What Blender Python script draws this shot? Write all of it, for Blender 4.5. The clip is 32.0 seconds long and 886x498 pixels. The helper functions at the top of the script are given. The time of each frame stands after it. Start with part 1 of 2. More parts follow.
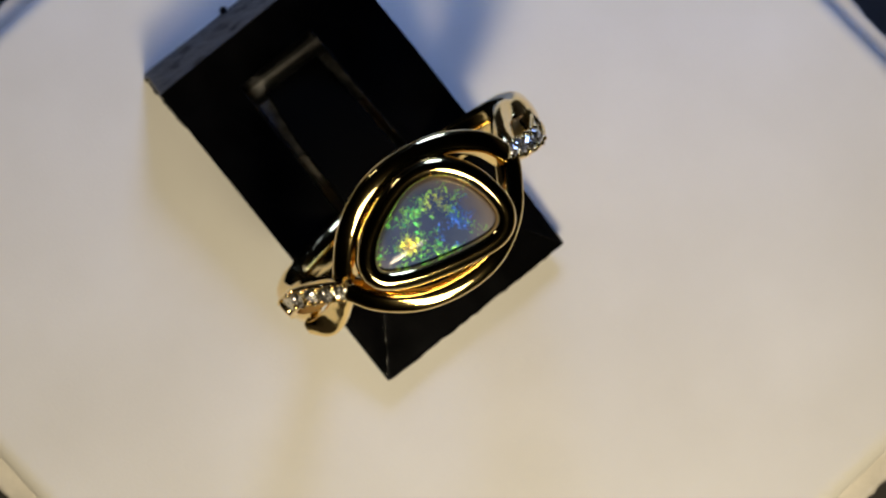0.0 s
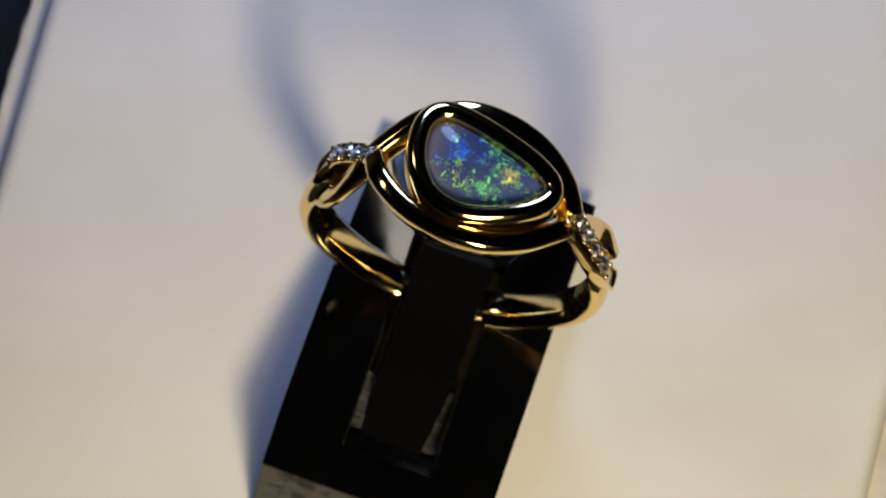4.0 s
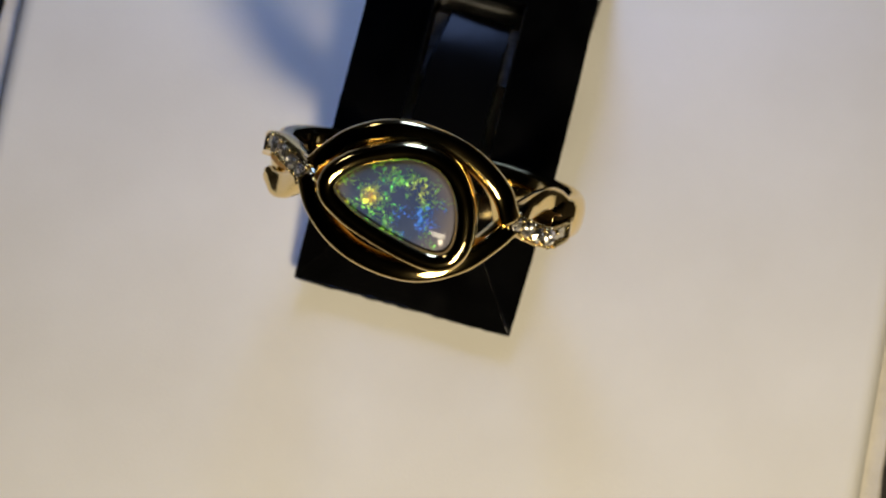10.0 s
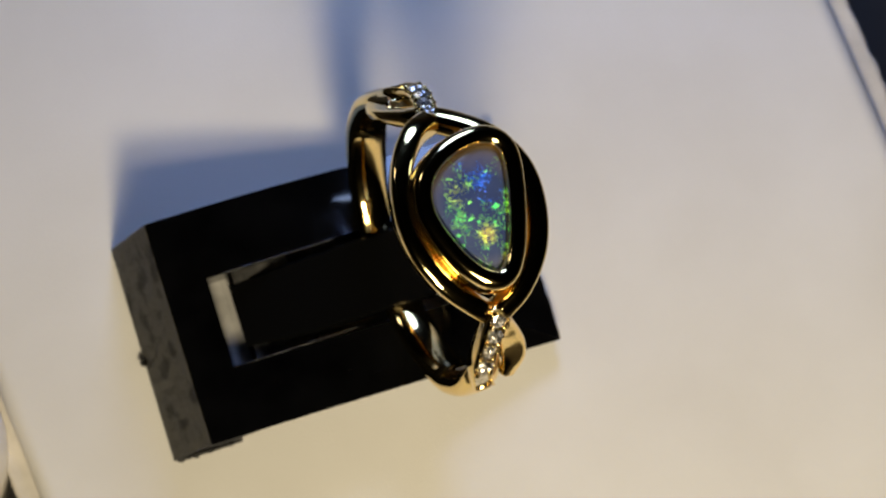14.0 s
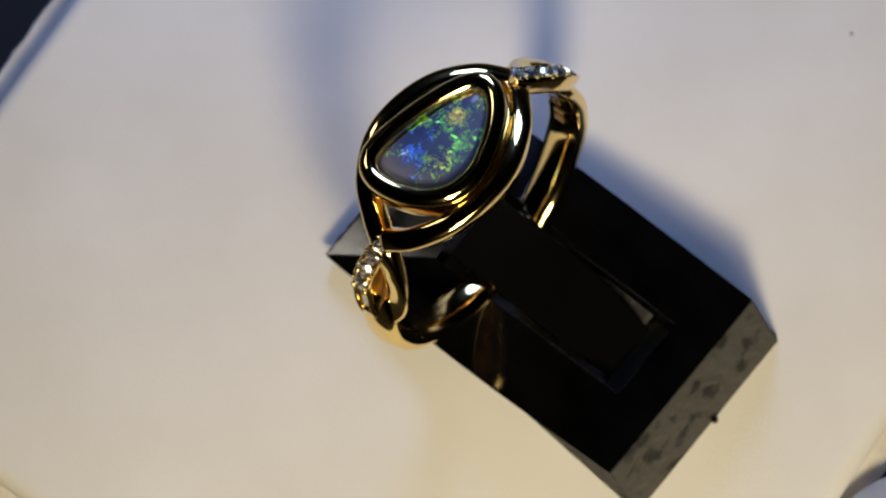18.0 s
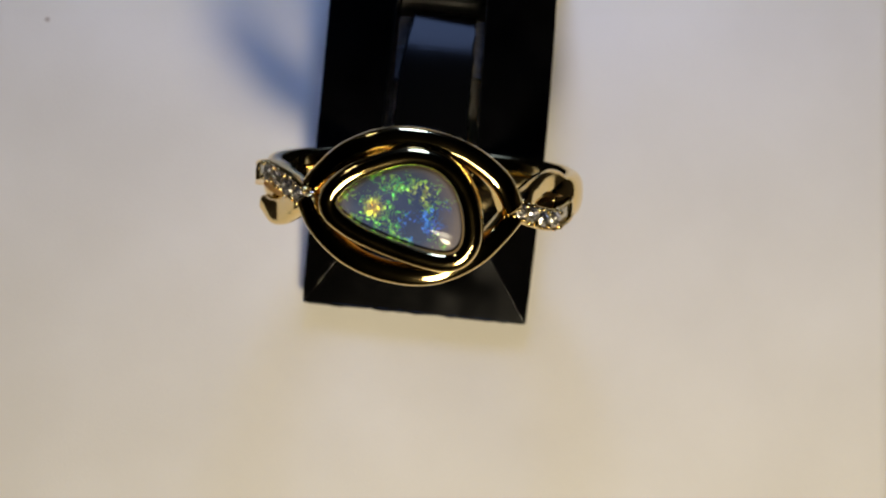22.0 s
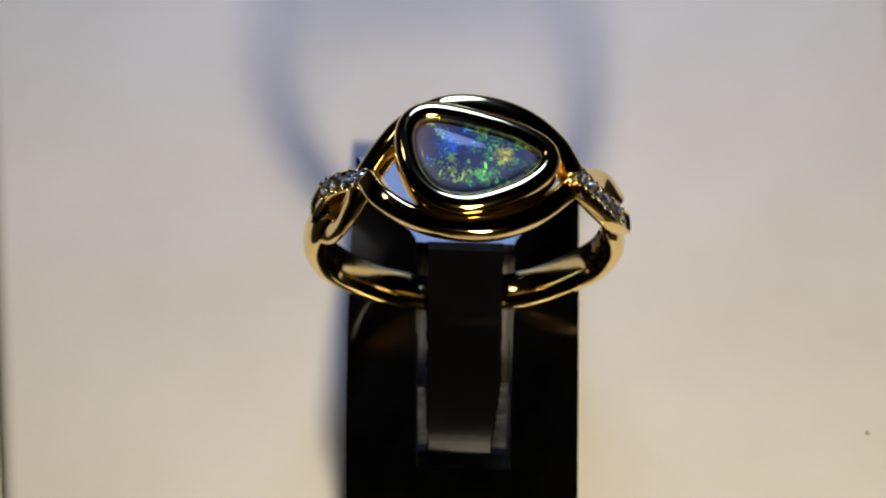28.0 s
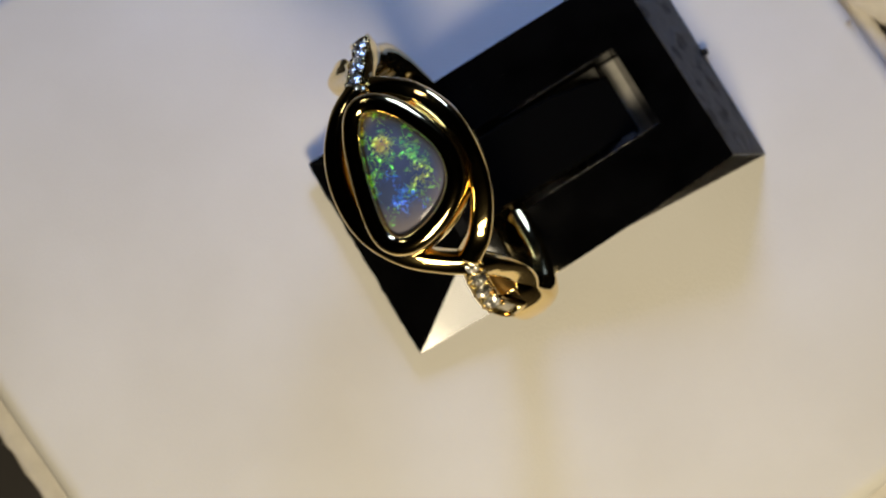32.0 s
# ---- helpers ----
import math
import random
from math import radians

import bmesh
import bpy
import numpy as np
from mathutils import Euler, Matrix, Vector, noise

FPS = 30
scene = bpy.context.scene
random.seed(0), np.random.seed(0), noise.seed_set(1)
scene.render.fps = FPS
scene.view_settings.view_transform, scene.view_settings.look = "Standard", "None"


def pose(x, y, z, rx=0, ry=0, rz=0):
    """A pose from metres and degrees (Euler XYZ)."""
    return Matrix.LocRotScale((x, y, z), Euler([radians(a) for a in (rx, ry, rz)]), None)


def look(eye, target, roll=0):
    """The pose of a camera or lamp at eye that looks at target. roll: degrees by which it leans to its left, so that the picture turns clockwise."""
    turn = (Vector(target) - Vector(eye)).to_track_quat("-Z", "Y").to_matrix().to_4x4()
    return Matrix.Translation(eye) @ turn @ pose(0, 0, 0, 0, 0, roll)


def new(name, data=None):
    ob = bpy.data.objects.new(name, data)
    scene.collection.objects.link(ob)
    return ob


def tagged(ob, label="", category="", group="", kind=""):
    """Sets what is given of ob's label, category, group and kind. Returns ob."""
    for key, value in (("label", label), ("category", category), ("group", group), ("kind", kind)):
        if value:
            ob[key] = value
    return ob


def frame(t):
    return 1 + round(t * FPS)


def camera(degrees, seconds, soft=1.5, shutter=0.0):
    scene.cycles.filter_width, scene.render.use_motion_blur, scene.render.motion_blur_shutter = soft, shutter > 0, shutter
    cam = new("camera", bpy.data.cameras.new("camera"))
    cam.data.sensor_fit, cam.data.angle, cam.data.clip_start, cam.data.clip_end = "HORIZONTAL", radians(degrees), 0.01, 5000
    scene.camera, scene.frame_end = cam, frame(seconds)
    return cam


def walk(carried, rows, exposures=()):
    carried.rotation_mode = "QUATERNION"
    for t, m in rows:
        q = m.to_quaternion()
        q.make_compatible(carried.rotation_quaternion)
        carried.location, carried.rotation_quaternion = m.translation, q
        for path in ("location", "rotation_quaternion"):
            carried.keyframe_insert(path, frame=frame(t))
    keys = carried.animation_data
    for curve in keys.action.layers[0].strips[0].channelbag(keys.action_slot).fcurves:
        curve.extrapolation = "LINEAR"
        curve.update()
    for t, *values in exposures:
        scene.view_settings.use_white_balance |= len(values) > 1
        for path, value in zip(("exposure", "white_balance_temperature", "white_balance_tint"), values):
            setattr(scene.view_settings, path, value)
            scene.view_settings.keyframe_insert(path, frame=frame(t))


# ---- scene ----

MM = 0.001
RATE, TURN0 = 30.729, -56.57          # degrees a second, heading of the stand at the start
DRIFT = (0.77, -0.09, -0.60, -0.43, -0.43, 0.06, 0.57, 0.56, -0.42)   # unevenness of the motor, degrees every four seconds
LEAN = 0.5                            # the board does not lie quite level on the turntable

# ---------------------------------------------------------------- camera
cam = camera(16.0, 32.0, soft=2.2)
cam.data.dof.use_dof, cam.data.dof.focus_distance, cam.data.dof.aperture_fstop = True, 0.192, 64.0
EYE = pose(0.0, -0.0333, 0.2104, 9.01, 0, 0) @ pose(0, 0, 0, -0.19, 0.02, -4.16)
walk(cam, [(0, EYE), (32, EYE)])

# ---------------------------------------------------------------- light
world = bpy.data.worlds.new("dark_room")
world.use_nodes = True
world.node_tree.nodes["Background"].inputs[0].default_value = (0.6, 0.7, 1.0, 1)
world.node_tree.nodes["Background"].inputs[1].default_value = 0.008
scene.world = world
scene.view_settings.exposure = 0.0


def lamp(name, eye, target, watts, colour, wide, high, shape="ELLIPSE"):
    light = bpy.data.lights.new(name, "AREA")
    light.shape, light.size, light.size_y = shape, wide, high
    light.energy, light.color = watts, colour
    ob = new(name, light)
    ob.matrix_world = look(eye, target)
    return ob


lamp("warm_lamp", (0.014, -0.110, 0.108), (0.006, 0, 0.0), 0.140, (1.0, 0.845, 0.56), 0.036, 0.027)
lamp("blue_lamp", (0.008, 0.088, 0.058), (0, 0, 0.0), 0.053, (0.33, 0.49, 1.0), 0.032, 0.048)
lamp("strip_lamp", (0.026, -0.141, 0.188), (0.026, 0, 0.0), 0.140, (1.0, 0.86, 0.62), 0.084, 0.027, "RECTANGLE")
lamp("back_lamp", (-0.215, 0.222, 0.245), (0, 0, 0.0), 0.048, (1.0, 0.92, 0.80), 0.055, 0.034, "RECTANGLE")


# ---------------------------------------------------------------- materials
def material(name, colour, rough=0.5, metal=0.0, noise_scale=0.0, contrast=0.2, bump=0.0, bump_scale=0.0, rough_var=0.0, second=None):
    """A principled surface with colour mottling at one scale and relief and gloss variation at another (scales: features per metre)."""
    m = bpy.data.materials.new(name)
    m.use_nodes = True
    nt = m.node_tree
    b = nt.nodes["Principled BSDF"]
    b.inputs["Base Color"].default_value = (*colour, 1)
    b.inputs["Roughness"].default_value = rough
    b.inputs["Metallic"].default_value = metal
    co = nt.nodes.new("ShaderNodeTexCoord")
    if noise_scale:
        n = nt.nodes.new("ShaderNodeTexNoise")
        n.inputs["Scale"].default_value, n.inputs["Detail"].default_value = noise_scale, 6
        nt.links.new(co.outputs["Object"], n.inputs["Vector"])
        r = nt.nodes.new("ShaderNodeValToRGB")
        r.color_ramp.elements[0].position, r.color_ramp.elements[1].position = 0.3, 0.7
        dark = second or tuple(c * (1 - contrast) for c in colour)
        r.color_ramp.elements[0].color, r.color_ramp.elements[1].color = (*dark, 1), (*colour, 1)
        nt.links.new(n.outputs["Fac"], r.inputs["Fac"])
        nt.links.new(r.outputs["Color"], b.inputs["Base Color"])
    if bump or rough_var:
        n2 = nt.nodes.new("ShaderNodeTexNoise")
        n2.inputs["Scale"].default_value, n2.inputs["Detail"].default_value = bump_scale, 8
        nt.links.new(co.outputs["Object"], n2.inputs["Vector"])
        if bump:
            bp = nt.nodes.new("ShaderNodeBump")
            bp.inputs["Strength"].default_value, bp.inputs["Distance"].default_value = bump, 0.0002
            nt.links.new(n2.outputs["Fac"], bp.inputs["Height"])
            nt.links.new(bp.outputs["Normal"], b.inputs["Normal"])
        if rough_var:
            mr = nt.nodes.new("ShaderNodeMapRange")
            mr.inputs["To Min"].default_value, mr.inputs["To Max"].default_value = rough - rough_var, rough + rough_var
            nt.links.new(n2.outputs["Fac"], mr.inputs["Value"])
            nt.links.new(mr.outputs["Result"], b.inputs["Roughness"])
    return m


GOLD = material("polished_gold", (0.90, 0.685, 0.295), 0.09, 1.0, bump=0.03, bump_scale=900, rough_var=0.03)
GOLD_RAW = material("satin_gold", (0.92, 0.54, 0.16), 0.33, 1.0, bump=0.2, bump_scale=2500)
STAMP = material("stamped_gold", (0.92, 0.74, 0.42), 0.5, 1.0, bump=0.3, bump_scale=3000)
BLACK = material("black_plastic", (0.0032, 0.0032, 0.0034), 0.09, 0.0, 260, 0.75, bump=0.02, bump_scale=420, rough_var=0.09)
PALE_LEDGE = material("pale_ledge", (0.50, 0.49, 0.47), 0.7, 0.0, 600, 0.35, 0.4, 2000)
SLIT = material("dark_ledge", (0.075, 0.073, 0.070), 0.7, 0.0, 900, 0.9, 0.4, 2000)
RIM = material("worn_plastic", (0.016, 0.0155, 0.015), 0.27, 0.0, 700, 0.6, 0.3, 2500)
TONGUE = material("scuffed_plastic", (0.003, 0.003, 0.003), 0.14, 0.0, bump=0.12, bump_scale=300, rough_var=0.05)
BLACK.node_tree.nodes["Principled BSDF"].inputs["Specular IOR Level"].default_value = 0.5
TONGUE.node_tree.nodes["Principled BSDF"].inputs["Specular IOR Level"].default_value = 0.08
CUT = material("cut_plastic", (0.066, 0.0635, 0.059), 0.7, 0.0, 620, 0.9, 0.7, 1500, second=(0.010, 0.0095, 0.009))
for stop, at in zip(CUT.node_tree.nodes["Color Ramp"].color_ramp.elements, (0.37, 0.47)):
    stop.position = at
PAPER = material("white_board", (0.83, 0.82, 0.80), 0.75, 0.0, 55, 0.12, 0.16, 5200, second=(0.735, 0.715, 0.67))
EDGE = material("board_edge", (0.74, 0.70, 0.64), 0.85, 0.0, 500, 0.18, 0.5, 1500)
SPECK = material("dirt", (0.54, 0.48, 0.42), 0.9, 0.0, 3000, 0.4)
TABLE = material("dark_table", (0.035, 0.03, 0.027), 0.55, 0.0, 40, 0.5, 0.2, 600)
WALL = material("dark_wall", (0.02, 0.02, 0.022), 0.9, 0.0, 3, 0.3)


def diamond_material():
    m = bpy.data.materials.new("diamond")
    m.use_nodes = True
    b = m.node_tree.nodes["Principled BSDF"]
    b.inputs["Base Color"].default_value = (1.0, 0.98, 0.94, 1)
    b.inputs["Metallic"].default_value = 0.8
    b.inputs["Roughness"].default_value = 0.27
    b.inputs["IOR"].default_value = 2.4
    b.inputs["Transmission Weight"].default_value = 1.0
    return m


DIAMOND = diamond_material()
SEAT = material("bright_cut_seat", (0.86, 0.80, 0.62), 0.22, 1.0, bump=0.25, bump_scale=3000)


def opal_material():
    """Milky slate-blue stone; thin mirror platelets inside it, each tilted its own way, flash green, blue and yellow as the stone turns."""
    m = bpy.data.materials.new("opal")
    m.use_nodes = True
    nt = m.node_tree
    link = nt.links.new
    b = nt.nodes["Principled BSDF"]
    b.inputs["Roughness"].default_value = 0.05
    b.inputs["IOR"].default_value = 1.45
    b.inputs["Specular IOR Level"].default_value = 0.36
    where = nt.nodes.new("ShaderNodeTexCoord")

    def node(kind, sockets=()):
        n = nt.nodes.new(kind)
        for k, x in sockets:
            if hasattr(x, "is_linked"):
                link(x, n.inputs[k])
            else:
                n.inputs[k].default_value = x
        return n

    def math_node(operation, *sockets):
        n = node("ShaderNodeMath", enumerate(sockets))
        n.operation = operation
        return n.outputs[0]

    def vector_node(operation, *sockets):
        n = node("ShaderNodeVectorMath", enumerate(sockets))
        n.operation = operation
        return n.outputs["Value"] if operation == "DISTANCE" else n.outputs["Vector"]

    def span(value, a, b, c=0.0, d=1.0):
        return node("ShaderNodeMapRange", (("Value", value), ("From Min", a), ("From Max", b), ("To Min", c), ("To Max", d))).outputs["Result"]

    def blend(fac, a, b):
        n = nt.nodes.new("ShaderNodeMix")
        n.data_type = "RGBA"
        for k, x in (("Factor", fac), ("A", a), ("B", b)):
            if hasattr(x, "is_linked"):
                link(x, n.inputs[k])
            else:
                n.inputs[k].default_value = x
        return n.outputs["Result"]

    co = where.outputs["Object"]
    warp = node("ShaderNodeTexNoise", (("Vector", co), ("Scale", 1500.0), ("Detail", 4.0)))
    push = vector_node("SCALE", vector_node("SUBTRACT", warp.outputs["Color"], (0.5, 0.5, 0.5)))
    push.node.inputs["Scale"].default_value = 0.0007
    bent = vector_node("ADD", co, push)

    # broad zones: blue in the blunt half, two yellow ones, green elsewhere
    blue = span(vector_node("DISTANCE", co, (0.00262, -0.00095, 0.0215)), 0.0004, 0.0015, 1.0, 0.0)
    blue2 = span(vector_node("DISTANCE", co, (0.0021, 0.00062, 0.0217)), 0.0003, 0.0014, 0.85, 0.0)
    blue = math_node("MAXIMUM", blue, blue2)
    yellow = span(vector_node("DISTANCE", co, (0.00184, -0.00366, 0.0218)), 0.0003, 0.0009, 1.0, 0.0)
    yellow2 = span(vector_node("DISTANCE", co, (0.00082, -0.0008, 0.0222)), 0.0004, 0.0011, 0.6, 0.0)
    rare = math_node("MAXIMUM", math_node("MAXIMUM", yellow, yellow2), span(node("ShaderNodeTexNoise", (("Vector", co), ("Scale", 420.0), ("Detail", 2.0))).outputs["Fac"], 0.57, 0.72))
    patch = span(node("ShaderNodeTexNoise", (("Vector", bent), ("Scale", 560.0), ("Detail", 5.0), ("Roughness", 0.72))).outputs["Fac"], 0.46, 0.61)
    patch = math_node("MAXIMUM", patch, math_node("MAXIMUM", yellow, math_node("MULTIPLY", yellow2, 0.7)))
    inner = span(vector_node("DISTANCE", co, (0.0019, -0.0024, 0.0215)), 0.0022, 0.0040, 1.0, 0.25)

    def platelets(scale, tilt, chance, stretch):
        turned = node("ShaderNodeMapping", (("Vector", bent), ("Rotation", (0, 0, 0.9)), ("Scale", stretch)))
        cells = node("ShaderNodeTexVoronoi", (("Vector", turned.outputs["Vector"]), ("Scale", scale)))
        tone = node("ShaderNodeSeparateColor", (("Color", cells.outputs["Color"]),))
        here = span(math_node("MULTIPLY", math_node("MULTIPLY", tone.outputs["Blue"], patch), inner), chance, chance + 0.18)
        green = blend(tone.outputs["Green"], (0.025, 0.36, 0.07, 1), (0.25, 0.56, 0.03, 1))
        warm = blend(tone.outputs["Green"], (0.46, 0.48, 0.025, 1), (0.66, 0.34, 0.02, 1))
        cold = blend(tone.outputs["Green"], (0.02, 0.045, 0.36, 1), (0.02, 0.15, 0.40, 1))
        hue = blend(math_node("MULTIPLY", rare, 0.9), green, warm)
        hue = blend(math_node("GREATER_THAN", math_node("ADD", blue, math_node("MULTIPLY", tone.outputs["Red"], 0.5)), 0.62), hue, cold)
        lean = vector_node("SCALE", vector_node("SUBTRACT", cells.outputs["Color"], (0.5, 0.5, 0.5)))
        lean.node.inputs["Scale"].default_value = tilt
        normal = vector_node("NORMALIZE", vector_node("ADD", node("ShaderNodeNewGeometry").outputs["Normal"], lean))
        tint = blend(here, (0, 0, 0, 1), hue)
        return node("ShaderNodeBsdfGlossy", (("Color", tint), ("Roughness", 0.46), ("Normal", normal))).outputs["BSDF"], here, hue

    small, here, hue = platelets(7000.0, 1.8, 0.19, (1, 1, 1))
    large = platelets(3600.0, 1.5, 0.32, (0.55, 1.5, 1))[0]
    body = node("ShaderNodeTexNoise", (("Vector", co), ("Scale", 300.0), ("Detail", 5.0)))
    milk = blend(span(body.outputs["Fac"], 0.35, 0.68), (0.055, 0.085, 0.215, 1), (0.105, 0.140, 0.275, 1))
    # grazing sheen painted into the colour: paler towards the rim
    milk = blend(span(inner, 0.9, 0.3), milk, (0.20, 0.19, 0.235, 1))
    milk = blend(math_node("MULTIPLY", blue, span(patch, 0.1, 0.9, 0.05, 0.4)), milk, (0.035, 0.06, 0.24, 1))
    milk = blend(math_node("MULTIPLY", here, 0.22), milk, hue)
    link(milk, b.inputs["Base Color"])
    sum1 = nt.nodes.new("ShaderNodeAddShader")
    sum2 = nt.nodes.new("ShaderNodeAddShader")
    link(b.outputs["BSDF"], sum1.inputs[0])
    link(small, sum1.inputs[1])
    link(sum1.outputs[0], sum2.inputs[0])
    link(large, sum2.inputs[1])
    link(sum2.outputs[0], nt.nodes["Material Output"].inputs["Surface"])
    return m


OPAL = opal_material()


# ---------------------------------------------------------------- helpers of this scene
def part(name, bm, mat, parent=None, label="", smooth=True):
    """Links a bmesh (in millimetres of the turntable) as one mesh object under a thing or part."""
    me = bpy.data.meshes.new(name)
    bmesh.ops.scale(bm, vec=(MM, MM, MM), verts=bm.verts)
    bmesh.ops.recalc_face_normals(bm, faces=bm.faces)
    for f in bm.faces:
        f.smooth = smooth
    bm.to_mesh(me)
    bm.free()
    me.materials.append(mat)
    ob = new(name, me)
    ob.parent = parent
    if label:
        ob["label"] = label
    return ob


def spline(points, count, closed=False):
    """Catmull-Rom curve through a few points."""
    P = np.array(points, float)
    n = len(P)
    spans = n if closed else n - 1
    out = []
    for k in range(count):
        u = k / (count if closed else count - 1) * spans
        i = min(int(u), spans - 1)
        f = u - i
        if closed:
            a, b, c, d = (P[(i + j) % n] for j in (-1, 0, 1, 2))
        else:
            b, c = P[i], P[i + 1]
            a = P[i - 1] if i else 2 * b - c
            d = P[i + 2] if i + 2 < n else 2 * c - b
        out.append(0.5 * (2 * b + (c - a) * f + (2 * a - 5 * b + 4 * c - d) * f * f + (3 * b - 3 * c + d - a) * f ** 3))
    return np.array(out)


def loft(bm, rings, closed_along=False, caps=True):
    """Skin a list of closed rings of points."""
    vs = [[bm.verts.new(p) for p in r] for r in rings]
    m = len(vs[0])
    pairs = list(zip(vs, vs[1:])) + ([(vs[-1], vs[0])] if closed_along else [])
    for a, b in pairs:
        for j in range(m):
            bm.faces.new((a[j], a[(j + 1) % m], b[(j + 1) % m], b[j]))
    if caps and not closed_along:
        bm.faces.new(vs[0])
        bm.faces.new(vs[-1])
    return vs


def box(bm, x0, x1, y0, y1, z0, z1, bevel=0.0, segments=2):
    r = bmesh.ops.create_cube(bm, size=1.0, matrix=Matrix.Translation(((x0 + x1) / 2, (y0 + y1) / 2, (z0 + z1) / 2)) @ Matrix.Diagonal((x1 - x0, y1 - y0, z1 - z0, 1)))
    if bevel:
        es = {e for v in r["verts"] for e in v.link_edges}
        bmesh.ops.bevel(bm, geom=list(es), offset=bevel, segments=segments, affect="EDGES", profile=0.5)


# ---------------------------------------------------------------- the room and the table
def setting():
    bm = bmesh.new()
    box(bm, -700, 700, -500, 900, -60, -18)
    tagged(part("floor", bm, TABLE, smooth=False), "dark brown-black table top under the white board", "table top", kind="structure")
    for name, b in (("wall_north", (-900, 900, 1100, 1140, -800, 1500)), ("wall_south", (-900, 900, -940, -900, -800, 1500)),
                    ("wall_east", (900, 940, -940, 1140, -800, 1500)), ("wall_west", (-940, -900, -940, 1140, -800, 1500)),
                    ("ceiling", (-940, 940, -940, 1140, 1500, 1540)), ("ground", (-940, 940, -940, 1140, -840, -800))):
        bm = bmesh.new()
        box(bm, *b)
        tagged(part(name, bm, WALL, smooth=False), "plain dark surface closing the unlit room", "wall", kind="structure")


setting()


# ---------------------------------------------------------------- the white board that turns
def display_board():
    thing = tagged(new("display_board"), "square white board with a stepped border, turning slowly on the table", "board")
    half, high, turn = 30.85, 31.2, Matrix.Translation((-0.1, -0.66, 0)) @ Matrix.Rotation(radians(4.84), 4, "Z")
    bm = bmesh.new()
    box(bm, -half - 0.7, half, -high, high, -3.0, 0.0, 1.3, 5)
    bmesh.ops.transform(bm, matrix=turn, verts=bm.verts)
    part("pad", bm, PAPER, thing)
    # border: a box with slightly torn upper edges
    rnd = random.Random(3)
    out, steps = half + 1.85, 110
    loop = []
    for side in range(4):
        for k in range(steps):
            u = -1 + 2 * k / steps
            x, y = ((u, -1), (1, u), (-u, 1), (-1, -u))[side]
            loop.append((x * out, y * (high + 1.5)))
    rings = []
    wear = [rnd.uniform(-0.10, 0.10) + 0.12 * noise.noise((k * 0.13, 0, 0)) for k in range(len(loop))]
    for grow, z in ((-0.25, -17.6), (0.0, -17.3), (0.0, -2.4), (-0.05, -1.95), (-0.2, -1.68), (-0.45, -1.6), (-4.0, -1.6)):
        amount = 1.0 if -0.1 < grow <= 0 else 0.7 if grow > -0.3 else 0.3 if grow > -1 else 0.0
        rings.append([turn @ Vector((x * (1 + (grow + w * amount) / out) - 0.38, y * (1 + (grow + w * amount) / out), z)) for (x, y), w in zip(loop, wear)])
    bm = bmesh.new()
    loft(bm, rings)
    part("border", bm, EDGE, thing, "cream-white border with a rough cut edge")
    # rounded tab that stands up from the middle of one edge
    bm = bmesh.new()
    rings = []
    for r, z in ((7.6, -4.0), (7.55, -0.1), (7.3, 0.25), (5.6, 2.3), (5.2, 2.55), (4.4, 2.6), (0.6, 2.6)):
        rings.append([turn @ Vector((-39.55 + r * math.cos(f), 1.2 + r * math.sin(f), z)) for f in (2 * math.pi * k / 64 for k in range(64))])
    loft(bm, rings)
    part("edge_tab", bm, EDGE, thing, "rounded cream tab rising at one edge")
    # two dark specks in the white surface
    for x, y, r in ((-31.0, 4.4, 0.21), (-14.6, -26.85, 0.17)):
        bm = bmesh.new()
        rim = [bm.verts.new(turn @ Vector((x + r * rnd.uniform(0.75, 1.2) * math.cos(f), y + r * rnd.uniform(0.75, 1.2) * math.sin(f), 0.008))) for f in (2 * math.pi * k / 14 for k in range(14))]
        top = bm.verts.new(turn @ Vector((x, y, 0.05)))
        for k in range(14):
            bm.faces.new((rim[k], rim[(k + 1) % 14], top))
        part("speck", bm, SPECK, thing, "small dark speck of dirt")
    return thing


BOARD = display_board()


# ---------------------------------------------------------------- the black stand
STAND_Y = -1.45


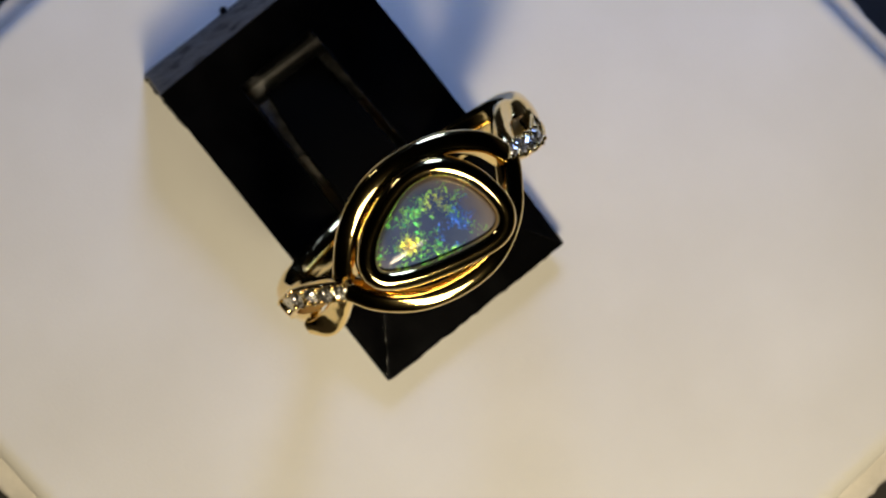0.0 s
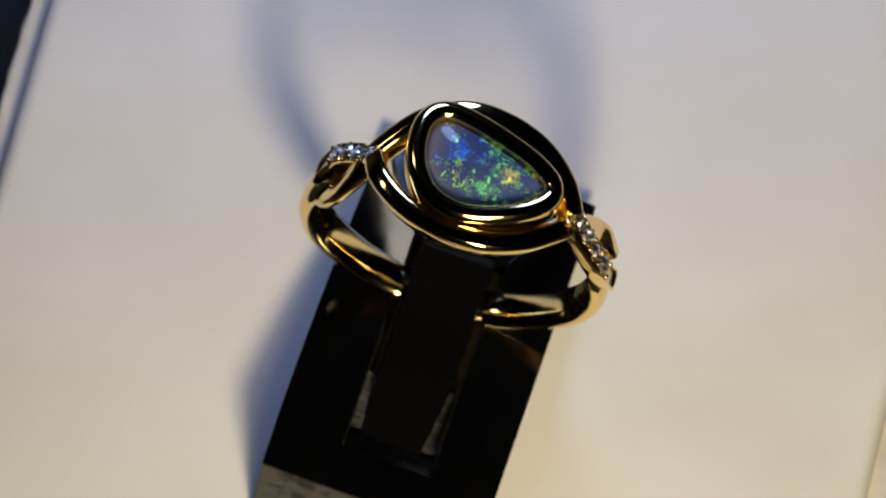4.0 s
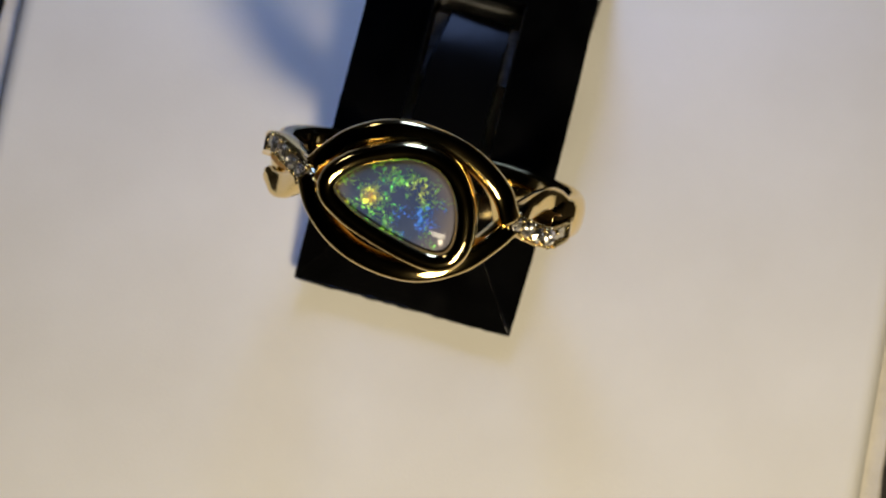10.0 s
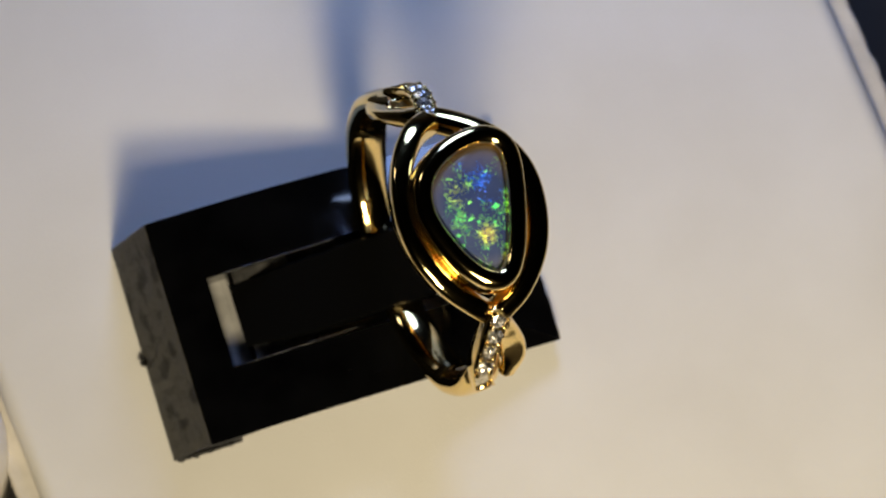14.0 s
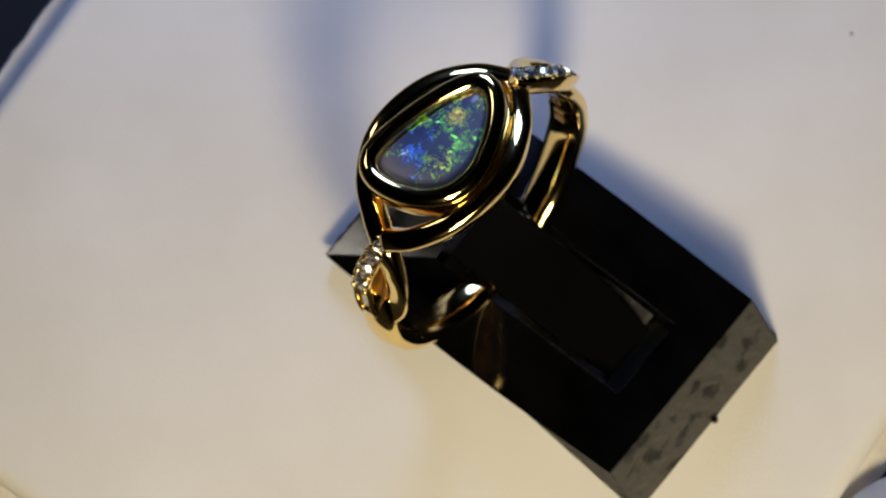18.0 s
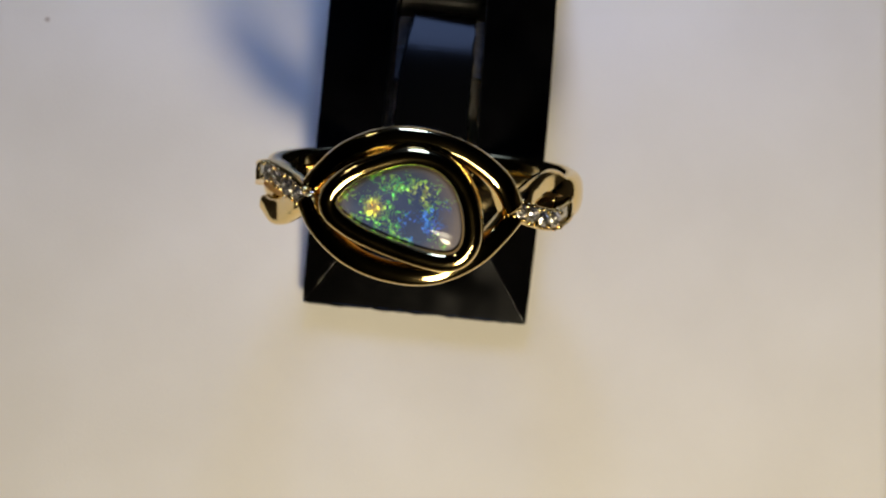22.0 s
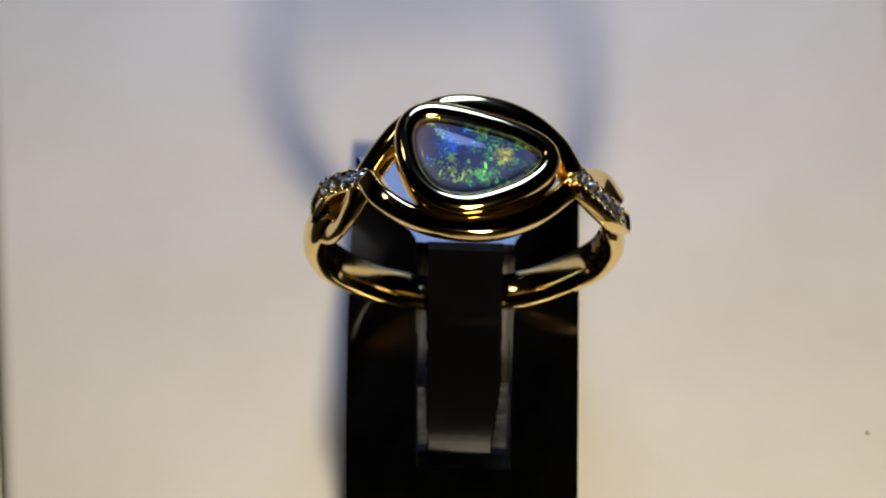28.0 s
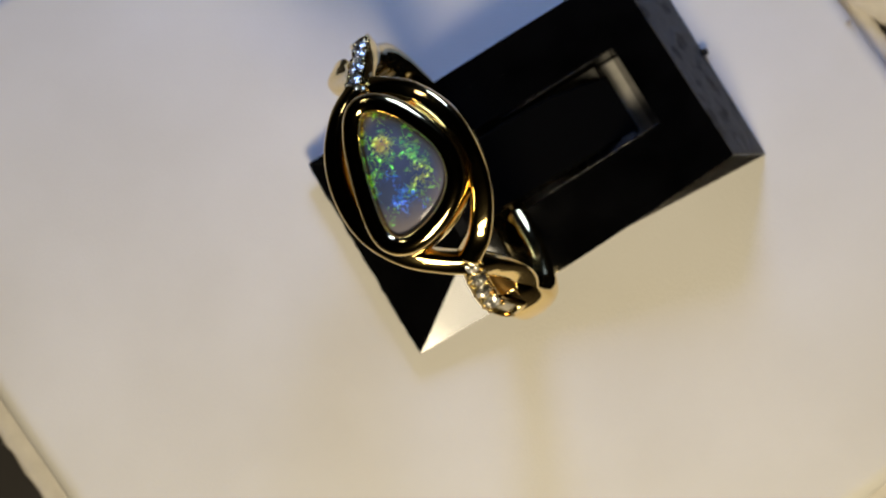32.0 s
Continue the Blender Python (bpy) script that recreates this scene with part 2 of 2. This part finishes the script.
def ring_stand():
    thing = tagged(new("ring_stand"), "glossy black plastic ring stand with sloping sides and a slot", "ring stand", group="display")
    w, y0 = 7.5, STAND_Y
    sf, sb, sbb = 5.33, -18.7, -21.7          # front edge, top back edge, foot of the back
    zf = 1.22
    tall, skew = {"l": 5.0, "r": 6.70}, -0.22             # the back end stands higher on one side
    of, ob_, ow = -0.80, -15.85, 3.03           # slot opening
    rim_f, rim_b = 3.75, 5.35

    def rim(s, side=0.0):
        return rim_f + (of - s) / (of - ob_) * (rim_b + 0.40 * side - rim_f)

    bm = bmesh.new()
    V = {}

    def v(k, x, y, z):
        V[k] = bm.verts.new((x, y + y0, z))

    for side, y in (("l", -w), ("r", w)):
        v("f0" + side, sf - 0.3, y * 0.84, 0), v("f1" + side, sf, y, zf), v("b1" + side, sb, y + skew, tall[side]), v("b0" + side, sbb, y, 0), v("m0" + side, sbb + 0.9, y * 0.86, 0)
    for side, y in (("l", -ow), ("r", ow)):
        v("of" + side, of, y * 1.08, rim(of)), v("ob" + side, ob_, y + skew, rim(ob_, 1 if y > 0 else -1))
        v("wf" + side, of - 0.15, y * 0.97, 0), v("wb" + side, ob_ + 0.1, y * 0.97, 0)
    F = lambda *k: bm.faces.new([V[i] for i in k])
    F("f0l", "f0r", "f1r", "f1l")
    F("f1l", "f1r", "ofr", "ofl")
    F("b1r", "b1l", "obl", "obr")
    F("b1l", "b1r", "b0r", "b0l")
    F("f0l", "wfl", "wfr", "f0r")
    F("b0r", "wbr", "wbl", "b0l")
    F("f0l", "b0l", "wbl", "wfl")
    F("f0r", "wfr", "wbr", "b0r")
    F("ofl", "ofr", "wfr", "wfl")
    F("obr", "obl", "wbl", "wbr")
    F("ofl", "wfl", "wbl", "obl")
    F("ofr", "obr", "wbr", "wfr")
    # the long sloping sides, slightly twisted from front to back
    for q in "lr":
        a, b, c, d = (V[k + q].co for k in ("f1", "of", "ob", "b1"))
        spot = [[a.lerp(b, v / 4).lerp(d.lerp(c, v / 4), u / 24) + Vector((0, 0 if q == "l" else 0.26 * (1 - v / 4) * math.sin(math.pi * u / 24), (0.65 if q == "l" else -1.0 * (1 - u / 24)) * (1 - v / 4) * math.sin(math.pi * u / 24))) for v in range(5)] for u in range(25)]
        rail = [bm.verts.new(line[0]) for line in spot]
        sole = [V["f0" + q]] + [bm.verts.new(V["f0" + q].co.lerp(V["m0" + q].co, u / 24)) for u in range(1, 24)] + [V["m0" + q]]
        for u in range(24):
            bm.faces.new((sole[u], sole[u + 1], rail[u + 1], rail[u]))
        bm.faces.new([V["m0" + q], rail[-1], V["b0" + q]])
        panel = bmesh.new()
        grid = [[panel.verts.new(x) for x in line] for line in spot]
        for u in range(24):
            for v in range(4):
                panel.faces.new((grid[u][v], grid[u][v + 1], grid[u + 1][v + 1], grid[u + 1][v]))
        part("side", panel, BLACK, thing)
    bmesh.ops.remove_doubles(bm, verts=bm.verts, dist=0.001)
    part("body", bm, BLACK, thing, smooth=False)

    # rough grey sawn end
    bm = bmesh.new()
    rows, cols = 8, 26
    grid = []
    rnd = random.Random(5)
    for i in range(rows + 1):
        f = i / rows
        line = []
        for j in range(cols + 1):
            g = j / cols
            d = 0.05 + (rnd.uniform(-0.05, 0.08) if 0 < i < rows and 0 < j < cols else 0)
            x = sbb + (sb - sbb) * (0.015 + 0.965 * f)
            z = (tall["l"] * (1 - g) + tall["r"] * g) * (0.015 + 0.965 * f)
            y = (2 * g - 1) * (w - 0.1) + skew * f
            line.append(bm.verts.new((x - 0.9 * d, y + y0, z + 0.45 * d)))
        grid.append(line)
    for i in range(rows):
        for j in range(cols):
            bm.faces.new((grid[i][j], grid[i][j + 1], grid[i + 1][j + 1], grid[i + 1][j]))
    ret = bmesh.ops.extrude_face_region(bm, geom=bm.faces[:])
    for g in ret["geom"]:
        if isinstance(g, bmesh.types.BMVert):
            g.co.x += 0.25
            g.co.z -= 0.12
    part("end_face", bm, CUT, thing, "rough grey sawn end with dark blotches", smooth=False)

    # moulding nub and torn burr at the foot of the sawn end
    rnd = random.Random(8)

    def lump(at, size, name, label):
        bm = bmesh.new()
        bmesh.ops.create_icosphere(bm, subdivisions=2, radius=1.0)
        for q in bm.verts:
            q.co = Vector((at[0] + q.co.x * size[0] * rnd.uniform(0.8, 1.2), at[1] + q.co.y * size[1] * rnd.uniform(0.8, 1.2), at[2] + max(q.co.z, -0.6) * size[2] * rnd.uniform(0.8, 1.2)))
        part(name, bm, CUT if name == "burr" else RIM, thing, label, smooth=False)

    lump((sbb - 0.05, y0 - 0.6, 0.45), (0.28, 0.3, 0.4), "nub", "small dark moulding nub")
    for k in range(9):
        x = sbb + 0.5 + k * 0.5
        lump((x, y0 - w - 0.02, 0.25), (0.32, 0.12 + 0.22 * rnd.random() * (1 - k / 12), 0.2), "burr", "torn grey burr")

    # spring tongue in the slot, joined at the front, free at the back
    bm = bmesh.new()
    rnd = random.Random(11)
    rings = []
    steps = 40
    for k in range(steps + 1):
        x = of + 0.05 + (-14.7 - of - 0.05) * k / steps
        top = rim(x) + 0.35 + (0.75 * min(1.0, k / 2) * (1 - k / steps) - 0.3 * (1 - min(1.0, k / 2))) - 1.9 * max(0.0, k / steps - 0.35) ** 2 / 0.42
        h = 2.56 + rnd.uniform(-0.05, 0.03) - 0.5 * max(0.0, k / steps - 0.7) / 0.3
        g = 2.56 - 0.30 * k / steps + rnd.uniform(-0.09, 0.04)
        low = top - 1.1 - 0.5 * (k / steps)
        rings.append([(x, y0 - h, low), (x, y0 - h, top - 0.12), (x, y0 - h + 0.12, top), (x, y0 + g - 0.12, top), (x, y0 + g, top - 0.12), (x, y0 + g, low)])
    loft(bm, rings)
    part("tongue", bm, TONGUE, thing, "black spring tongue lying in the slot", smooth=False)

    # front hips: glossy beads added to catch glints; slot lips: lighter worn edges
    def strip(name, a, b, thick, wobble=0.3, mat=RIM, label="narrow raised edge for wear and glints"):
        bm = bmesh.new()
        a, b = Vector(a), Vector(b)
        t = (b - a).normalized()
        side = t.cross(Vector((0, 0, 1))).normalized()
        up = side.cross(t)
        rnd = random.Random(int(abs(a.x * 31 + a.y * 17 + b.y * 7)))
        rings = []
        for k in range(31):
            p = a.lerp(b, k / 30)
            r = thick * (1 + rnd.uniform(-wobble, wobble)) * (0.35 if k in (0, 30) else 1)
            rings.append([p + side * r * math.cos(f) + up * r * 0.6 * math.sin(f) for f in (2 * math.pi * m / 8 for m in range(8))])
        loft(bm, rings)
        part(name, bm, mat, thing, label)

    for y, yo in ((y0 - w, y0 - ow), (y0 + w, y0 + ow)):
        strip("hip_edge", (sf - 0.1, y + (0.1 if y < y0 else -0.1), zf + 0.06), (of + 0.1, y0 + (yo - y0) * 1.08, rim(of) + 0.02), 0.06, 0.3, BLACK)

    strip("front_edge", (sf, y0 - w + 0.1, zf), (sf, y0 + w - 0.1, zf), 0.09, 0.6, TONGUE, "chipped dark front edge")
    for q in (-1, 1):
        strip("slot_lip", (-7.0, y0 + q * ow, rim(-7.0, q) - 0.03), (ob_ + 0.1, y0 + q * ow + skew, rim(ob_, q) - 0.03), 0.06 if q > 0 else 0.035, 0.5)

    # faint scuffs on one sloping side
    rnd = random.Random(21)
    for k in range(6):
        u = rnd.uniform(0.30, 0.62)
        f = rnd.uniform(0.30, 0.62)
        out = zf + (tall["l"] - zf) * u + 0.65 * math.sin(math.pi * u)
        top = rim_f + (rim_b - 0.4 - rim_f) * u
        x = sf + (sb - sf) * u * (1 - f) + (of + (ob_ - of) * u - sf) * f
        z = out + (top - out) * f + 0.03
        y = y0 - w + (w - ow) * f + skew * u
        long = rnd.uniform(0.15, 0.5)
        strip("scuff", (x + long / 2, y, z - 0.02), (x - long / 2, y - 0.03, z + 0.02), 0.018, 0.5, TONGUE, "faint grey scuff")

    # ledges added under the opening, pale in the end gap, dark beside the tongue
    def ledge(x0, x1, ya, yb, deep):
        bm = bmesh.new()
        rings = []
        rnd = random.Random(int(abs(ya * 13 + x1 * 5)))
        for k in range(25):
            x = x0 + (x1 - x0) * k / 24
            z = rim(x, max(-1, min(1, ya + yb))) - deep + rnd.uniform(-0.03, 0.03)
            rings.append([(x, y0 + ya, z), (x, y0 + yb, z), (x, y0 + yb, z - 0.5), (x, y0 + ya, z - 0.5)])
        loft(bm, rings)
        part("slot_ledge", bm, PALE_LEDGE if deep > 1.5 else SLIT, thing, "ledge added in the slit", smooth=False)

    ledge(-14.6, ob_ + 0.02, -2.98, 2.98, 2.8)
    ledge(-10.0, -14.3, -2.98, -2.05, 1.3)
    ledge(-10.5, -14.3, 2.2, 2.98, 1.35)
    return thing


STAND = ring_stand()

# ---------------------------------------------------------------- the ring
RING = Matrix.Translation((-1.30, -1.38, 12.30)) @ Matrix.Rotation(radians(1.5), 4, "X") @ Matrix.Rotation(radians(18.0), 4, "Y") @ Matrix.Rotation(radians(2.0), 4, "Z")
R_MID = 9.45


def opal_outline(count, offset=0.0):
    """The stone's girdle seen from above: (n, p), grown outward by offset."""
    c = spline([(-0.1, 4.22), (-1.3, 3.25), (-2.2, 1.4), (-2.58, -0.3), (-2.2, -1.8), (-1.1, -2.8), (0.4, -3.3), (1.85, -3.3), (2.5, -2.6), (2.33, -1.0), (1.65, 1.3), (0.85, 3.2)], count, True)
    t = np.roll(c, -1, 0) - np.roll(c, 1, 0)
    t /= np.linalg.norm(t, axis=1)[:, None]
    nrm = np.stack([t[:, 1], -t[:, 0]], 1)
    if ((c - c.mean(0)) * nrm).sum() < 0:
        nrm = -nrm
    return c + nrm * offset


def to_ring(n, p, v):
    """From ring space (n forward, p across, v up) to the turntable."""
    return RING @ Vector((n, -p, v))


def head_ring(count, d, v):
    return [to_ring(n, p, v) for n, p in opal_outline(count, d)]


def sweep(points, widths, heights, count=90, sides=14, square=1.0, shift=0.0, lift=0.0):
    """A band along points (p, n, v): width across, height outward from the finger; rounded section."""
    c = spline(points, count)
    w = spline([(x, 0) for x in widths], count)[:, 0]
    h = spline([(x, 0) for x in heights], count)[:, 0]
    rings = []
    for k in range(count):
        a, b = c[max(k - 1, 0)], c[min(k + 1, count - 1)]
        t = (b - a) / np.linalg.norm(b - a)
        out = np.array((c[k][0], 0, c[k][2]))
        out -= t * (out @ t)
        out /= np.linalg.norm(out)
        side = np.cross(t, out)
        ring = []
        for j in range(sides):
            f = 2 * math.pi * j / sides
            x, y = math.cos(f), math.sin(f)
            x = math.copysign(abs(x) ** square, x)
            y = math.copysign(abs(y) ** square, y)
            q = c[k] + side * (shift + x * w[k] / 2) + out * (lift + y * h[k] / 2)
            ring.append(to_ring(q[1], q[0], q[2]))
        rings.append(ring)
    bm = bmesh.new()
    loft(bm, rings)
    return bm, c


def on_circle(deg, n=0.0, r=R_MID):
    return (r * math.sin(radians(deg)), n, r * math.cos(radians(deg)))


def brilliant(at, up, radius, seed):
    """A round cut stone: table, star and kite facets of the crown, girdle and pavilion, each facet slightly its own way."""
    rnd = random.Random(seed)
    up = Vector(up).normalized()
    q = up.to_track_quat("Z", "Y").to_matrix().to_4x4() @ Matrix.Rotation(rnd.uniform(0, 6), 4, "Z")
    bm = bmesh.new()
    rings = []
    for r, z, n0, sway in ((0.26, 0.40, 0.0, 0.13), (0.52, 0.38, 0.5, 0.13), (0.78, 0.24, 0.0, 0.12), (1.0, 0.02, 0.5, 0.0), (1.0, -0.04, 0.5, 0.0), (0.62, -0.38, 0.0, 0.03), (0.3, -0.62, 0.5, 0.03), (0.04, -0.85, 0.0, 0.0)):
        rings.append([Vector(at) + (q @ Vector((radius * r * math.cos(2 * math.pi * (j + n0) / 12), radius * r * math.sin(2 * math.pi * (j + n0) / 12), radius * (z + rnd.uniform(-sway, sway))))) for j in range(12)])
    loft(bm, rings)
    bmesh.ops.triangulate(bm, faces=bm.faces[:])
    return bm


def bead(at, radius):
    bm = bmesh.new()
    bmesh.ops.create_icosphere(bm, subdivisions=2, radius=radius, matrix=Matrix.Translation(at))
    return bm


def opal_ring():
    thing = tagged(new("opal_ring"), "yellow gold ring with teardrop opal and small diamonds on crossed shoulders", "ring", group="display")
    # shank
    pts = [on_circle(a, 0, r) for a, r in ((73, 8.9), (81, 9.1), (90, 9.4), (102, 9.6), (120, 9.6), (150, 9.5), (180, 9.5), (210, 9.5), (240, 9.6), (258, 9.6), (270, 9.4), (279, 9.1), (287, 8.9))]
    bm, _ = sweep(pts, (1.6, 2.6, 2.8, 2.9, 2.8, 2.6, 2.5, 2.6, 2.8, 2.9, 2.8, 2.6, 1.6), (0.4, 0.9, 1.4, 1.7, 1.6, 1.4, 1.3, 1.4, 1.6, 1.7, 1.4, 0.9, 0.4), 120, 22, 0.85)
    shank = part("shank", bm, GOLD, thing)

    # two crossed strands, one the other turned half round
    for sign in (1, -1):
        near = sign < 0               # the shoulder that lies closer to the finger
        low = 0.945 if near else 1.0
        raw = [*((on_circle(84, -0.4, 9.5), on_circle(78, -0.75, 9.35), on_circle(67, -1.0, 9.1), on_circle(55, -0.65, 8.95), (6.1, 0.05, 6.8)) if near else
                 (on_circle(81, -0.4, 10.2), on_circle(76, -0.75, 10.05), on_circle(66, -1.02, 9.8), on_circle(55, -0.65, 9.55), (6.35, 0.1, 7.1))),
                (5.3, 1.75, 7.7), (3.4, 3.3, 8.1), (1.0, 4.1, 8.35), (-1.5, 4.1, 8.35), (-3.8, 3.05, 7.9), (-5.4, 1.45, 7.1), (-6.5, 0.0, 6.2),
               *(((-7.2, -0.75, 4.65), (-7.95, -1.15, 3.0), (-8.6, -1.05, 1.75), (-9.2, -0.64, 0.9)) if sign > 0 else ((-7.4, -0.95, 4.85), (-8.3, -1.6, 3.45), (-9.1, -1.75, 2.35), (-9.75, -1.35, 1.45)))]
        path = [(p * sign, n * sign, v) for p, n, v in raw]
        bm, c = sweep(path[4:], (1.5, 1.45, 1.42, 1.42, 1.42, 1.42, 1.42, 1.42, 1.5, 1.65, 1.55, 1.1),
                      (1.5, 1.6, 1.7, 1.7, 1.7, 1.7, 1.6, 1.4, 1.1, 0.8, 0.75, 0.8), 140, 28, 0.62)
        part("strand", bm, GOLD, thing)
        bm, _ = sweep(path[:6], (1.1, 1.2, 1.3, 1.35, 1.3, 1.1), (0.45, 0.5, 0.5, 0.55, 0.6, 0.6), 80, 16, 0.62)
        shoulder_part = part("shoulder", bm, SEAT, thing, "pale bright-cut channel set with four diamonds")
        for q in (-1, 1):
            bm, _ = sweep(path[:5], (0.2, 0.22, 0.25, 0.26, 0.28), (0.9, 1.1, 1.2, 1.25, 1.3), 60, 12, 0.8, q * 0.6, -0.05)
            part("setting_rail", bm, GOLD, shoulder_part)
        # satin wall between the two branches of this shoulder
        tip = (9.8, -0.22, 0.6) if near else (10.2, -0.1, 1.5)
        one = spline([(p * sign, n * sign, v) for p, n, v in ((6.4, -0.1, 6.8), on_circle(58, -0.45, 9.3 * low), on_circle(68, -0.7, 9.55 * low), on_circle(75, -0.55, 9.95 * low), tip)], 24)
        two = spline([(p * sign, n * sign, v) for p, n, v in ((6.5, 0.1, 6.5), on_circle(58, 0.35, 9.0 * low), on_circle(68, 0.55, 9.35 * low), on_circle(75, 0.4, 9.8 * low), tip)], 24)
        bm = bmesh.new()
        loft(bm, [[to_ring(n, p * f, v * f) for (p, n, v), f in ((a, 1.0), ((a + b) / 2, 0.97), (b, 1.0), (b, 0.95), ((a + b) / 2, 0.92), (a, 0.95))] for a, b in zip(one, two)])
        part("web", bm, GOLD_RAW, thing, "pointed orange-gold wall between the branches")
        first, second = np.array(raw[0]), np.array(raw[1])
        bm, _ = sweep([(second + (first - second) * f) * (sign, sign, 1) for f in (0.55, 0.95, 1.3)], (1.3, 1.25, 0.9), (0.9, 0.8, 0.5), 8, 16, 0.6)
        part("end_cap", bm, GOLD, shoulder_part)
        # four stones on the shoulder, set along its length from the crossing
        shoulder = spline([(p * sign, n * sign, v) for p, n, v in raw[:5]], 160)[::-1]
        run = np.concatenate([[0], np.cumsum(np.linalg.norm(np.diff(shoulder, axis=0), axis=1))])
        for k, d in enumerate((0.4, 1.58, 2.76, 3.94)):
            u = int(np.searchsorted(run, d))
            p, n, v = shoulder[u]
            up = RING.to_3x3() @ Vector((0, -p, v)).normalized()
            a, b = shoulder[u - 3], shoulder[u + 3]
            t = (to_ring(b[1], b[0], b[2]) - to_ring(a[1], a[0], a[2])).normalized()
            side = t.cross(up).normalized()
            at = to_ring(n, p, v) + up * 0.52
            part("diamond", brilliant(at, up + side * (0.12 if k % 2 else -0.1), 0.58, k + 7 * sign), DIAMOND, shoulder_part, "small round brilliant-cut diamond", smooth=False)
            for q in (-1, 1):
                part("prong", bead(at + t * 0.55 + side * q * 0.45 + up * 0.05, 0.19), GOLD, shoulder_part)
                part("prong", bead(at + side * q * 0.6 + up * 0.02, 0.14), GOLD, shoulder_part)
                if k == 0:
                    part("prong", bead(at - t * 0.42 + side * q * 0.5 + up * 0.04, 0.15), GOLD, shoulder_part)
    # collet, bezel and stone
    n = 72
    bm = bmesh.new()
    loft(bm, [head_ring(n, d, v) for d, v in ((-0.5, 6.9), (0.2, 7.0), (0.75, 7.2), (0.95, 7.6), (1.0, 7.9), (0.98, 8.2), (0.9, 8.9), (-0.5, 8.9))])
    part("collet", bm, GOLD_RAW, thing, "bright satin gold cup under the bezel")
    bm = bmesh.new()
    prof = [(-0.12, 8.6), (-0.04, 9.5), (0.0, 9.7)]
    prof += [(0.63 - 0.63 * math.cos(f), 9.72 + 0.63 * math.sin(f)) for f in (math.pi * k / 18 for k in range(1, 18))]
    prof += [(1.28, 9.55), (1.29, 9.2), (1.29, 8.8), (1.27, 8.45), (1.22, 8.25), (1.1, 8.15), (0.8, 8.1)]
    loft(bm, [head_ring(n, d, v) for d, v in prof], True)
    part("bezel", bm, GOLD, thing, "thick rounded polished gold bezel")
    bm = bmesh.new()
    mid = opal_outline(n).mean(0)
    rings = [head_ring(n, -0.2, 8.6), head_ring(n, -0.02, 9.65)]
    for k in range(1, 15):
        f = k / 14 * 0.985
        r = 1 - f
        z = 9.72 + 0.50 * (1 - r ** 2.6)
        rings.append([to_ring(mid[0] + (a - mid[0]) * r, mid[1] + (b - mid[1]) * r, z) for a, b in opal_outline(n, -0.02)])
    loft(bm, rings)
    part("opal", bm, OPAL, thing, "milky blue-grey opal with green, blue and yellow flashes")
    # hallmark inside the shank: the fineness, then two worn unreadable letters as bars
    curve = bpy.data.curves.new("fineness", "FONT")
    curve.body, curve.size, curve.resolution_u = "750", 1.1, 3
    holder = bpy.data.objects.new("fineness", curve)
    scene.collection.objects.link(holder)
    flat = bpy.data.meshes.new_from_object(holder.evaluated_get(bpy.context.evaluated_depsgraph_get()))
    bpy.data.objects.remove(holder)

    def wrap(x, y, lift):
        a = radians(84) + x / 8.6
        return to_ring(0.4 - y, 8.76 * math.sin(a) - lift * math.sin(a), 8.76 * math.cos(a) - lift * math.cos(a))

    bm = bmesh.new()
    bm.from_mesh(flat)
    for q in bm.verts:
        q.co = wrap(q.co.x, q.co.y, 0.06)
    part("hallmark", bm, STAMP, shank, "stamped fineness number 750", smooth=False)
    for k in range(2):
        bm = bmesh.new()
        x = 2.3 + 0.75 * k
        rows = [[bm.verts.new(wrap(x + u, y, 0.05)) for y in (0.0, 0.75)] for u in (0.0, 0.12, 0.24, 0.36, 0.48)]
        for a, b in zip(rows, rows[1:]):
            bm.faces.new((a[0], a[1], b[1], b[0]))
        part("hallmark_bar", bm, STAMP, shank, "worn stamped mark")
    return thing


RING_THING = opal_ring()


# ---------------------------------------------------------------- the turning
def motions():
    uneven = spline([(d, 0) for d in DRIFT], 65)[:, 0]
    level = Matrix.Translation((0, -1.45 * MM, 0)) @ pose(0, 0, 0, LEAN) @ Matrix.Translation((0, 1.45 * MM, 0))
    for thing in (BOARD, STAND, RING_THING):
        walk(thing, [(k * 0.5, pose(0, 0, 0, 0, 0, TURN0 + RATE * k * 0.5 + uneven[k]) @ level) for k in range(65)])


motions()
